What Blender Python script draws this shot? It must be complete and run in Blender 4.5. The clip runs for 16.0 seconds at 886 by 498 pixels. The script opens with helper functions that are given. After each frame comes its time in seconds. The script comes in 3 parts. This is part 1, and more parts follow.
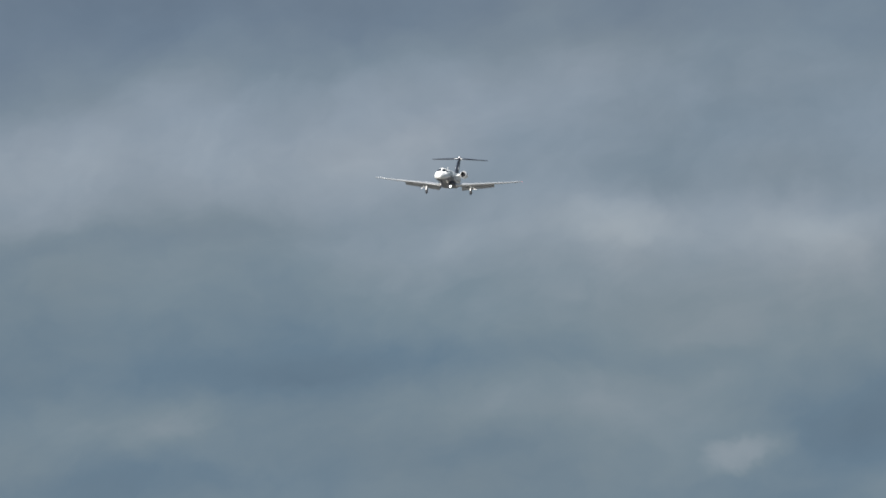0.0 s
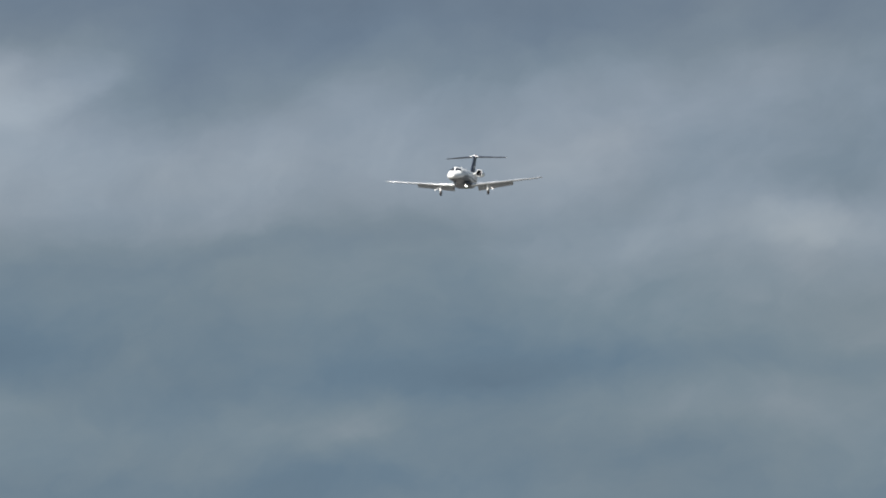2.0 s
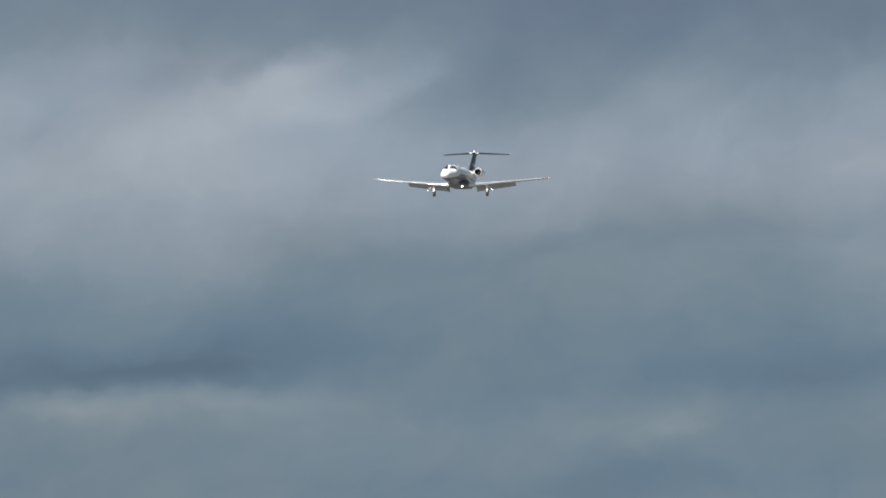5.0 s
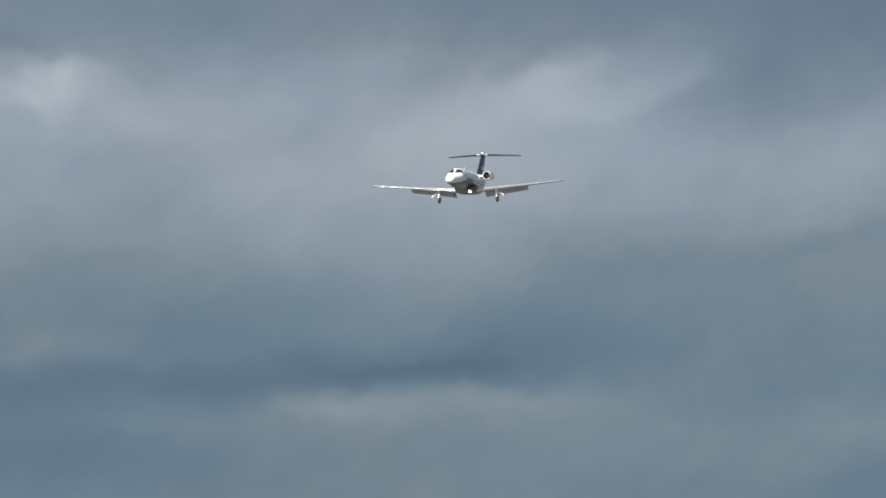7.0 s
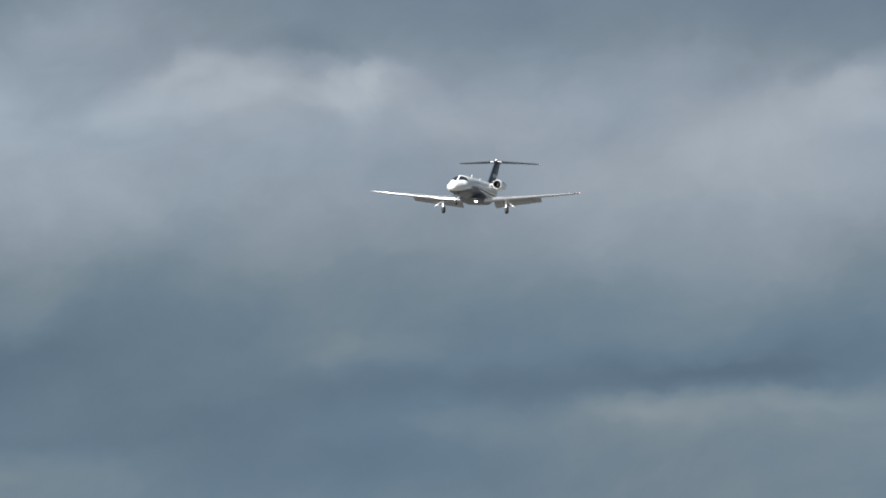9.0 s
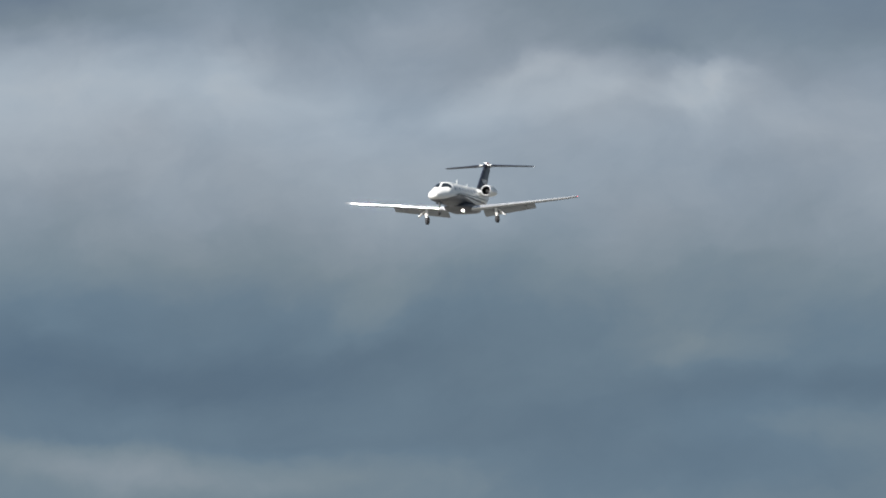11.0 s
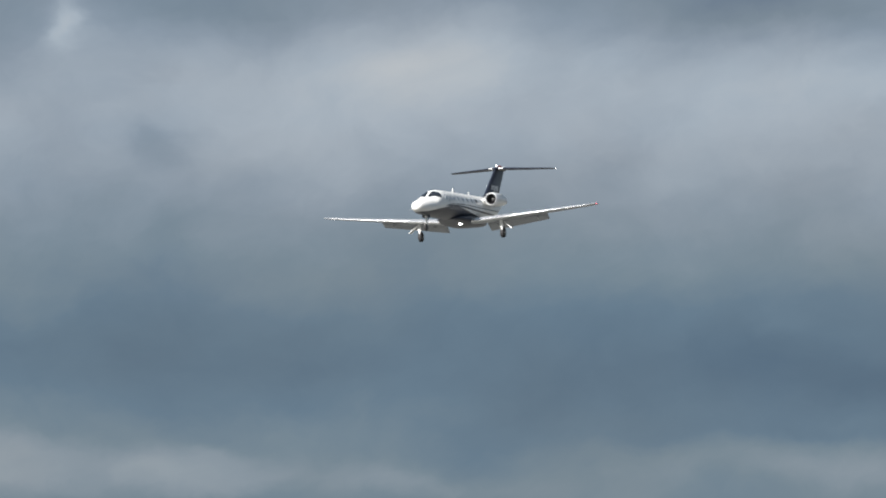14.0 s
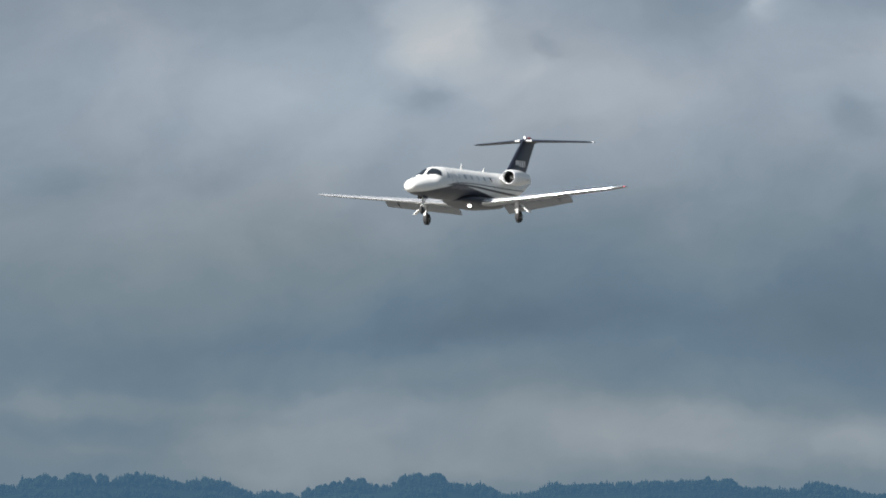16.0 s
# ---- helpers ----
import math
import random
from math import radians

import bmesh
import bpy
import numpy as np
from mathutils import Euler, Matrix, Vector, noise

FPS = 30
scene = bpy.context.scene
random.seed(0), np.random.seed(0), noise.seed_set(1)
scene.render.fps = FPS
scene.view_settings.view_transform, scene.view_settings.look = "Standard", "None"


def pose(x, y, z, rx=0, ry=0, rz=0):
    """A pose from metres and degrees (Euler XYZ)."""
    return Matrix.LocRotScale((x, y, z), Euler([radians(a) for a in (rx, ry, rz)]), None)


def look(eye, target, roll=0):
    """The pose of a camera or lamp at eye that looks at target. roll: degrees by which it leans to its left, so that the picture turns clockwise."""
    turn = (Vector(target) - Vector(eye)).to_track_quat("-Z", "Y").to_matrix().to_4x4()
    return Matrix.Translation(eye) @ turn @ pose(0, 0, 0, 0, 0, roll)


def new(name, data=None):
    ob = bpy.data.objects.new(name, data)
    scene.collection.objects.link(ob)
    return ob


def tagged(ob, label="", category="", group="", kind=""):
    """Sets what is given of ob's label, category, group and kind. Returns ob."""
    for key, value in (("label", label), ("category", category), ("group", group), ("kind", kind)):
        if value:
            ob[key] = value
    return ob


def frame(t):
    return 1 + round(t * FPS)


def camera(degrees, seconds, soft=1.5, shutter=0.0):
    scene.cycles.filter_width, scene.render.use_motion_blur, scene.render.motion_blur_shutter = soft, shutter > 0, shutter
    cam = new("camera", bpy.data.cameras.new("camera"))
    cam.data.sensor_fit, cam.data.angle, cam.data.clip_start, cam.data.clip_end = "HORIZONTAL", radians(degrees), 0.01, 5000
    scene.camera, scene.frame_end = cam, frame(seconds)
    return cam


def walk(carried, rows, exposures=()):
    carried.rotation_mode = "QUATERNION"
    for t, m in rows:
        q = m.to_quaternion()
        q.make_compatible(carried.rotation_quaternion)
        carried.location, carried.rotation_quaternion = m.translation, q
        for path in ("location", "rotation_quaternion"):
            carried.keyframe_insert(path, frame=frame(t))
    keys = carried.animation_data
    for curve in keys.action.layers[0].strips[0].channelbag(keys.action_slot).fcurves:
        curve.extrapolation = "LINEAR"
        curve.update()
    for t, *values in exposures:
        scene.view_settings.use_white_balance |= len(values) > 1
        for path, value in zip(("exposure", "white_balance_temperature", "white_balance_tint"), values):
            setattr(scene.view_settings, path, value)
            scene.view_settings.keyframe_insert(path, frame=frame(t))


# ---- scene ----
cam = camera(4.276, 16.0, soft=1.9)
walk(cam, [
    (0.0, pose(0, 0, 1.7, 92.6815, 0, -0.0021)),
    (0.5, pose(0, 0, 1.7, 92.6815, 0, 0.1985)),
    (1.0, pose(0, 0, 1.7, 92.6862, 0, 0.4116)),
    (1.5, pose(0, 0, 1.7, 92.6921, 0, 0.6392)),
    (2.0, pose(0, 0, 1.7, 92.6899, 0, 0.8909)),
    (2.5, pose(0, 0, 1.7, 92.6872, 0, 1.1242)),
    (3.0, pose(0, 0, 1.7, 92.6878, 0, 1.3564)),
    (3.5, pose(0, 0, 1.7, 92.6836, 0, 1.5831)),
    (4.0, pose(0, 0, 1.7, 92.6779, 0, 1.8479)),
    (6.5, pose(0, 0, 1.7, 92.6739, 0, 3.3772)),
    (7.0, pose(0, 0, 1.7, 92.6712, 0, 3.7136)),
    (7.5, pose(0, 0, 1.7, 92.6654, 0, 4.0788)),
    (8.0, pose(0, 0, 1.7, 92.6671, 0, 4.4600)),
    (8.5, pose(0, 0, 1.7, 92.6770, 0, 4.8211)),
    (9.0, pose(0, 0, 1.7, 92.6816, 0, 5.1913)),
    (11.5, pose(0, 0, 1.7, 92.6814, 0, 7.3432)),
    (12.0, pose(0, 0, 1.7, 92.6883, 0, 7.8683)),
    (12.5, pose(0, 0, 1.7, 92.6955, 0, 8.4746)),
    (13.0, pose(0, 0, 1.7, 92.6878, 0, 9.1078)),
    (13.5, pose(0, 0, 1.7, 92.6794, 0, 9.7165)),
    (14.0, pose(0, 0, 1.7, 92.6656, 0, 10.3674)),
    (14.5, pose(0, 0, 1.7, 92.6559, 0, 11.1101)),
    (15.0, pose(0, 0, 1.7, 92.6392, 0, 11.9397)),
    (15.5, pose(0, 0, 1.7, 92.5905, 0, 12.8425)),
    (16.0, pose(0, 0, 1.7, 92.5229, 0, 13.7552)),
])


# ---- world and sun ----
def lin(r, g, b):
    """Linear colour of 8-bit display values."""
    return tuple((c / 255 / 12.92) if c < 10 else ((c / 255 + 0.055) / 1.055) ** 2.4 for c in (r, g, b)) + (1.0,)


SUN_FROM = Vector((-0.469, -0.719, 0.515)).normalized()
sun = new("sun", bpy.data.lights.new("sun", "SUN"))
sun.data.energy, sun.data.angle, sun.data.color = 5.0, radians(0.6), (1.0, 0.96, 0.92)
sun.matrix_world = look((0, 0, 60), Vector((0, 0, 60)) - SUN_FROM)
tagged(sun, kind="structure")


class Sky:
    """A cloud deck over the whole dome. u runs to the east and v downwards, both in units of 1/21 radian, so that a blob of cloud keeps its bearing."""

    def __init__(self):
        world = bpy.data.worlds.new("overcast")
        scene.world = world
        world.use_nodes = True
        self.tree = world.node_tree
        self.tree.nodes.clear()
        co = self.node("ShaderNodeTexCoord").outputs["Generated"]
        sep = self.node("ShaderNodeSeparateXYZ")
        self.link(co, sep.inputs[0])
        u = self.math("ARCTAN2", sep.outputs[0], sep.outputs[1])
        u = self.math("MULTIPLY_ADD", u, 21.0, 0.784)
        v = self.math("ARCSINE", sep.outputs[2])
        v = self.math("MULTIPLY_ADD", v, -21.0, 0.441 + 21.0 * radians(2.6853))
        comb = self.node("ShaderNodeCombineXYZ")
        self.link(u, comb.inputs[0]), self.link(v, comb.inputs[1])
        self.plain = comb.outputs[0]
        # ragged edges: the place is shifted by two sizes of noise
        self.uv = self.warp(self.warp(self.plain, 2.0, 0.30), 7.0, 0.085)
        flat = self.node("ShaderNodeVectorMath")
        flat.operation = "MULTIPLY"
        self.link(self.uv, flat.inputs[0])
        flat.inputs[1].default_value = (1, 1, 0)
        self.run = flat.outputs[0]

    def node(self, kind):
        return self.tree.nodes.new(kind)

    def link(self, a, b):
        self.tree.links.new(a, b)

    def math(self, op, *values):
        n = self.node("ShaderNodeMath")
        n.operation = op
        for i, value in enumerate(values):
            if isinstance(value, (int, float)):
                n.inputs[i].default_value = value
            else:
                self.link(value, n.inputs[i])
        return n.outputs[0]

    def noise(self, vector, scale, detail, sx=1.0, sy=1.0, rough=0.55, turn=0.0):
        m = self.node("ShaderNodeMapping")
        m.vector_type = "TEXTURE"
        m.inputs["Scale"].default_value = (1 / sx, 1 / sy, 1)
        m.inputs["Rotation"].default_value = (0, 0, turn)
        self.link(vector, m.inputs[0])
        n = self.node("ShaderNodeTexNoise")
        n.inputs["Scale"].default_value, n.inputs["Detail"].default_value, n.inputs["Roughness"].default_value = scale, detail, rough
        self.link(m.outputs[0], n.inputs["Vector"])
        return n

    def warp(self, vector, scale, amount):
        n = self.noise(vector, scale, 5, 1.0, 1.4)
        s = self.node("ShaderNodeVectorMath")
        s.operation = "MULTIPLY_ADD"
        self.link(n.outputs["Color"], s.inputs[0])
        s.inputs[1].default_value = (amount, amount * 0.6, 0)
        a = self.node("ShaderNodeVectorMath")
        a.operation = "SUBTRACT"
        self.link(vector, a.inputs[0])
        a.inputs[1].default_value = (amount / 2, amount * 0.3, 0)
        self.link(a.outputs[0], s.inputs[2])
        return s.outputs[0]

    def add(self, value, gain):
        """Adds to the level, which the running vector carries as its third part."""
        n = self.node("ShaderNodeVectorMath")
        n.operation = "MULTIPLY_ADD"
        self.link(value, n.inputs[0])
        n.inputs[1].default_value = (0, 0, gain)
        self.link(self.run, n.inputs[2])
        self.run = n.outputs[0]

    def blob(self, u, v, w, h, gain, turn=0.0, hard=False):
        """A soft patch of brighter or darker cloud round u, v, in thousandths of the unit."""
        m = self.node("ShaderNodeMapping")
        m.vector_type = "TEXTURE"
        m.inputs["Location"].default_value = (u / 1000, v / 1000, 0)
        m.inputs["Rotation"].default_value = (0, 0, radians(turn))
        m.inputs["Scale"].default_value = (w / 1000, h / 1000, 1e6)
        self.link(self.run, m.inputs[0])
        d = self.node("ShaderNodeVectorMath")
        d.operation = "DOT_PRODUCT"
        self.link(m.outputs[0], d.inputs[0]), self.link(m.outputs[0], d.inputs[1])
        r = d.outputs["Value"]
        if hard:
            r = self.math("MULTIPLY", r, r)
        self.add(self.math("POWER", 0.3679, r), gain)

    def finish(self, strength):
        ends = self.node("ShaderNodeSeparateXYZ")
        self.link(self.run, ends.inputs[0])
        level = self.math("MULTIPLY_ADD", ends.outputs[2], 0.96, -0.08)

        def ramp_of(*stops):
            ramp = self.node("ShaderNodeValToRGB")
            while len(ramp.color_ramp.elements) < len(stops):
                ramp.color_ramp.elements.new(0.5)
            for e, (p, c) in zip(ramp.color_ramp.elements, stops):
                e.position, e.color = p, c
            self.link(level, ramp.inputs[0])
            return ramp.outputs[0]

        # the deck overhead is a neutral grey, the farther and lower one bluer
        high = ramp_of((0.0, lin(90, 106, 127)), (0.24, lin(106, 122, 141)), (0.4, lin(120, 135, 150)), (0.56, lin(138, 151, 166)), (0.8, lin(166, 177, 189)), (1.0, lin(188, 194, 200)))
        low = ramp_of((0.0, lin(84, 106, 127)), (0.24, lin(99, 121, 140)), (0.4, lin(117, 134, 147)), (0.56, lin(136, 148, 159)), (0.8, lin(161, 169, 175)), (1.0, lin(180, 184, 186)))
        down = self.node("ShaderNodeMapRange")
        down.interpolation_type = "SMOOTHSTEP"
        down.inputs["From Min"].default_value, down.inputs["From Max"].default_value = 0.2, 0.6
        self.link(ends.outputs[1], down.inputs["Value"])
        tone = self.node("ShaderNodeMix")
        tone.data_type = "RGBA"
        self.link(down.outputs[0], tone.inputs["Factor"])
        self.link(high, tone.inputs["A"]), self.link(low, tone.inputs["B"])
        # thin veils of warmer and bluer cloud
        veil = self.node("ShaderNodeValToRGB")
        veil.color_ramp.elements[0].position, veil.color_ramp.elements[0].color = 0.36, (0.97, 1.0, 1.02, 1)
        veil.color_ramp.elements[1].position, veil.color_ramp.elements[1].color = 0.64, (1.02, 1.0, 0.985, 1)
        self.link(self.noise(self.plain, 1.9, 3, 0.8, 1.5).outputs[0], veil.inputs[0])
        tinted = self.node("ShaderNodeVectorMath")
        tinted.operation = "MULTIPLY"
        self.link(tone.outputs["Result"], tinted.inputs[0]), self.link(veil.outputs[0], tinted.inputs[1])
        sky = self.node("ShaderNodeTexSky")
        sky.sky_type, sky.sun_disc = "NISHITA", False
        sky.sun_elevation = math.asin(SUN_FROM.z)
        sky.sun_rotation = math.atan2(SUN_FROM.x, SUN_FROM.y)
        thin = self.node("ShaderNodeVectorMath")
        thin.operation = "SCALE"
        thin.inputs["Scale"].default_value = 0.08
        self.link(sky.outputs[0], thin.inputs[0])
        mix = self.node("ShaderNodeMix")
        mix.data_type = "RGBA"
        mix.inputs["Factor"].default_value = 0.95
        self.link(thin.outputs[0], mix.inputs["A"]), self.link(tinted.outputs[0], mix.inputs["B"])
        bg = self.node("ShaderNodeBackground")
        bg.inputs["Strength"].default_value = strength
        self.link(mix.outputs["Result"], bg.inputs["Color"])
        out = self.node("ShaderNodeOutputWorld")
        self.link(bg.outputs[0], out.inputs[0])


scene.view_settings.exposure = 1.09


def build_sky():
    s = Sky()
    one = s.math("MULTIPLY_ADD", s.noise(s.plain, 1.5, 6, 0.75, 1.9, 0.5, -0.15).outputs[0], 0.26, 0.44 - 0.13)
    s.add(one, 1.0)
    s.add(s.math("SUBTRACT", s.noise(s.uv, 3.4, 6, 0.75, 1.4, 0.54, -0.3).outputs[0], 0.5), 0.34)
    s.add(s.math("SUBTRACT", s.noise(s.uv, 7.0, 5, 0.95, 1.15, 0.55, -0.4).outputs[0], 0.5), 0.17)
    # the layers of the deck: a pale band above, a blue-grey one below it
    s.blob(-1700, 240, 9000, 170, 0.17)
    s.blob(-1700, 610, 9000, 120, -0.05)
    s.blob(-2700, 600, 1500, 130, -0.07)
    s.blob(-1700, -120, 9000, 130, -0.06)
    s.blob(-3900, 130, 1700, 240, 0.20)
    s.blob(-2100, 200, 900, 190, 0.10)
    s.blob(300, 0, 900, 90, -0.07)
    s.blob(1100, 500, 500, 160, 0.16)
    s.blob(-300, 430, 600, 110, 0.12)
    s.blob(-700, 380, 350, 150, 0.06)
    s.blob(-1150, 190, 380, 110, 0.11)
    s.blob(-930, 420, 300, 130, 0.11)
    s.blob(-2550, 300, 350, 180, 0.09)
    s.blob(-4700, 480, 480, 140, 0.14)
    s.blob(-1500, 810, 540, 95, -0.22)
    s.blob(-4700, 400, 700, 500, 0.04)
    s.blob(-2480, 120, 200, 120, -0.07)
    s.blob(-2500, 740, 250, 90, -0.05)
    s.blob(-2300, 720, 700, 80, -0.07)
    s.blob(-1050, 470, 250, 200, -0.06)
    s.blob(-2750, 770, 250, 110, -0.06)
    s.blob(100, 60, 400, 110, -0.09)
    s.blob(700, 40, 500, 80, -0.04)
    # first bearings
    s.blob(350, 260, 520, 110, 0.10)
    s.blob(860, 190, 330, 80, 0.06, -12)
    s.blob(330, 415, 330, 50, -0.07, -6)
    s.blob(1120, 410, 200, 76, 0.20)
    s.blob(1440, 395, 130, 60, 0.22)
    s.blob(650, 660, 480, 40, -0.12, -3)
    s.blob(200, 760, 240, 60, 0.05)
    s.blob(1000, 735, 260, 50, 0.13)
    s.blob(1305, 792, 88, 26, 0.22, -24, True)
    s.blob(1530, 730, 170, 80, -0.16)
    s.blob(1350, 240, 380, 80, -0.07)
    s.blob(1270, 318, 330, 24, -0.06)
    s.blob(1110, 395, 130, 46, 0.09, 0, True)
    s.blob(420, 395, 260, 30, -0.03, -5)
    s.blob(320, 745, 110, 40, 0.07, -10, True)
    # pale billow with a dark notch behind it
    s.blob(-260, 150, 160, 56, 0.14, -16, True)
    s.blob(-1700, 430, 300, 120, 0.09)
    s.blob(-530, 230, 200, 60, 0.10, -14)
    s.blob(-40, 165, 120, 55, -0.12)
    s.blob(-260, 310, 420, 80, 0.07)
    s.blob(-210, 470, 360, 50, -0.10, -6)
    s.blob(-380, 600, 170, 60, -0.10)
    s.blob(-640, 650, 330, 36, -0.19, -2)
    s.blob(-640, 748, 290, 58, 0.14, -4)
    s.blob(-160, 760, 330, 60, 0.05)
    s.blob(-600, 668, 240, 24, -0.10, -2, True)
    s.blob(-760, 728, 150, 34, 0.09, 0, True)
    s.blob(-440, 712, 170, 24, 0.06, -4, True)
    s.blob(-330, 120, 90, 34, 0.08, -25, True)
    # next bearings
    s.blob(-680, 120, 160, 60, 0.08, -20)
    s.blob(-800, 260, 180, 70, -0.05)
    s.blob(-450, 230, 220, 90, 0.08)
    s.blob(-1250, 175, 110, 46, 0.17, -18, True)
    s.blob(-1340, 105, 120, 34, -0.18)
    s.blob(-1560, 175, 180, 52, 0.16, -8, True)
    s.blob(-1650, 320, 320, 120, 0.08)
    s.blob(-1800, 50, 150, 60, 0.12, -30)
    s.blob(-1050, 690, 380, 36, -0.14)
    s.blob(-1226, 610, 130, 38, 0.12)
    s.blob(-1180, 775, 400, 34, 0.08, -6)
    s.blob(-1760, 620, 300, 60, -0.14, -6)
    s.blob(-1545, 130, 70, 30, 0.08, -20, True)
    s.blob(-1380, 195, 90, 26, 0.06, 10, True)
    s.blob(-1215, 150, 46, 26, 0.09, -35, True)
    s.blob(-430, 150, 60, 24, -0.06, -20, True)
    # dark deck
    s.blob(-1906, 570, 110, 40, 0.14, -30)
    s.blob(-2040, 170, 150, 60, 0.12)
    s.blob(-2330, 160, 200, 60, 0.14)
    s.blob(-2150, 680, 480, 55, -0.10)
    s.blob(-2400, 640, 420, 80, -0.08)
    s.blob(-2376, 590, 90, 30, 0.10)
    s.blob(-2250, 850, 480, 42, 0.20)
    s.blob(-2450, 10, 160, 60, -0.14)
    s.blob(-2650, 120, 300, 80, 0.15)
    s.blob(-3000, 140, 160, 80, 0.16)
    s.blob(-3070, 430, 130, 70, -0.10)
    s.blob(-3059, 640, 560, 90, -0.06)
    s.blob(-1870, 600, 60, 26, 0.07, -40, True)
    s.blob(-2080, 120, 90, 40, 0.07, -30, True)
    s.blob(-2280, 60, 120, 34, -0.08, 20)
    s.blob(-2980, 70, 110, 44, 0.08, -25, True)
    s.blob(-2860, 160, 80, 50, -0.06, -40, True)
    s.blob(-3150, 330, 140, 50, 0.06, -40)
    # last bearings
    s.blob(-3270, 170, 230, 90, 0.16, -12)
    s.blob(-3530, 266, 46, 36, -0.20)
    s.blob(-3420, 20, 170, 60, -0.12)
    s.blob(-3459, 840, 130, 48, 0.22, 6, True)
    s.blob(-3090, 855, 200, 30, 0.20, 6)
    s.blob(-3660, 50, 32, 46, 0.30)
    s.blob(-3790, 80, 110, 70, -0.08)
    s.blob(-3940, 235, 180, 60, 0.12)
    s.blob(-4020, 590, 260, 70, -0.10)
    s.blob(-3560, 660, 330, 80, -0.10)
    s.blob(-3800, 835, 330, 56, 0.17, 4, True)
    s.blob(-4262, 116, 100, 85, 0.27, 30, True)
    s.blob(-4266, 226, 62, 34, -0.22, -15)
    s.blob(-4260, 642, 320, 40, -0.17, -4)
    s.blob(-4590, 230, 200, 90, 0.14)
    s.blob(-4960, 390, 100, 50, -0.10, -25)
    s.blob(-4240, 825, 480, 72, 0.16, 0, True)
    s.blob(-4150, 205, 110, 30, 0.07, -10, True)
    s.blob(-4060, 150, 40, 24, -0.07, 30, True)
    s.blob(-4480, 330, 160, 50, 0.06, -30, True)
    s.blob(-4830, 250, 130, 60, 0.05, -40, True)
    s.blob(-4200, 690, 150, 26, 0.06, -8, True)
    s.blob(-3900, 700, 120, 26, -0.06, -8)
    s.blob(-4560, 760, 200, 22, 0.06, -3, True)
    s.blob(680, 430, 300, 60, 0.07)
    s.blob(-4570, 895, 120, 24, 0.10)
    s.blob(-1900, 430, 130, 130, 0.06)
    # thinner and heavier places between the layers
    s.blob(-3480, 520, 170, 90, -0.09)
    s.blob(-2720, 520, 330, 110, 0.08)
    s.blob(-2260, 795, 420, 16, -0.08)
    s.blob(120, 190, 170, 70, -0.09)
    s.blob(180, 865, 360, 40, -0.10)
    s.blob(1400, 872, 260, 34, -0.09)
    s.blob(-4900, 820, 220, 26, -0.06)
    s.blob(-4910, 778, 190, 24, 0.09, 0, True)
    s.blob(-4890, 866, 90, 20, 0.07)
    s.blob(-3990, 885, 330, 40, 0.09)
    s.finish(0.47)


build_sky()


# ---- materials ----
def material(name, colour, rough=0.5, metal=0.0, coat=0.0, grain=8.0, spread=0.12, bump=0.0, glow=0.0):
    """A surface with variation at two scales: stains of about 1 / grain metres, and fine grain."""
    m = bpy.data.materials.new(name)
    m.use_nodes = True
    t = m.node_tree
    p = t.nodes["Principled BSDF"]
    co = t.nodes.new("ShaderNodeTexCoord")
    big, fine = t.nodes.new("ShaderNodeTexNoise"), t.nodes.new("ShaderNodeTexNoise")
    big.inputs["Scale"].default_value, big.inputs["Detail"].default_value = grain * 0.15, 4
    fine.inputs["Scale"].default_value, fine.inputs["Detail"].default_value = grain * 2.0, 5
    for n in (big, fine):
        t.links.new(co.outputs["Object"], n.inputs["Vector"])
    both = t.nodes.new("ShaderNodeMath")
    both.operation = "ADD"
    t.links.new(big.outputs[0], both.inputs[0]), t.links.new(fine.outputs[0], both.inputs[1])
    ramp = t.nodes.new("ShaderNodeMapRange")
    ramp.inputs["From Min"].default_value, ramp.inputs["From Max"].default_value = 0.7, 1.3
    ramp.inputs["To Min"].default_value, ramp.inputs["To Max"].default_value = 1 - spread, 1 + spread
    t.links.new(both.outputs[0], ramp.inputs["Value"])
    tint = t.nodes.new("ShaderNodeVectorMath")
    tint.operation = "SCALE"
    tint.inputs[0].default_value = colour[:3]
    t.links.new(ramp.outputs[0], tint.inputs["Scale"])
    t.links.new(tint.outputs[0], p.inputs["Base Color"])
    p.inputs["Roughness"].default_value, p.inputs["Metallic"].default_value = rough, metal
    p.inputs["Coat Weight"].default_value, p.inputs["Coat Roughness"].default_value = coat, 0.08
    if bump:
        b = t.nodes.new("ShaderNodeBump")
        b.inputs["Strength"].default_value, b.inputs["Distance"].default_value = bump, 0.02
        t.links.new(fine.outputs[0], b.inputs["Height"])
        t.links.new(b.outputs[0], p.inputs["Normal"])
    if glow:
        p.inputs["Emission Color"].default_value = (*colour[:3], 1)
        p.inputs["Emission Strength"].default_value = glow
    return m


WHITE, NAVY = (0.80, 0.80, 0.78), (0.017, 0.021, 0.036)


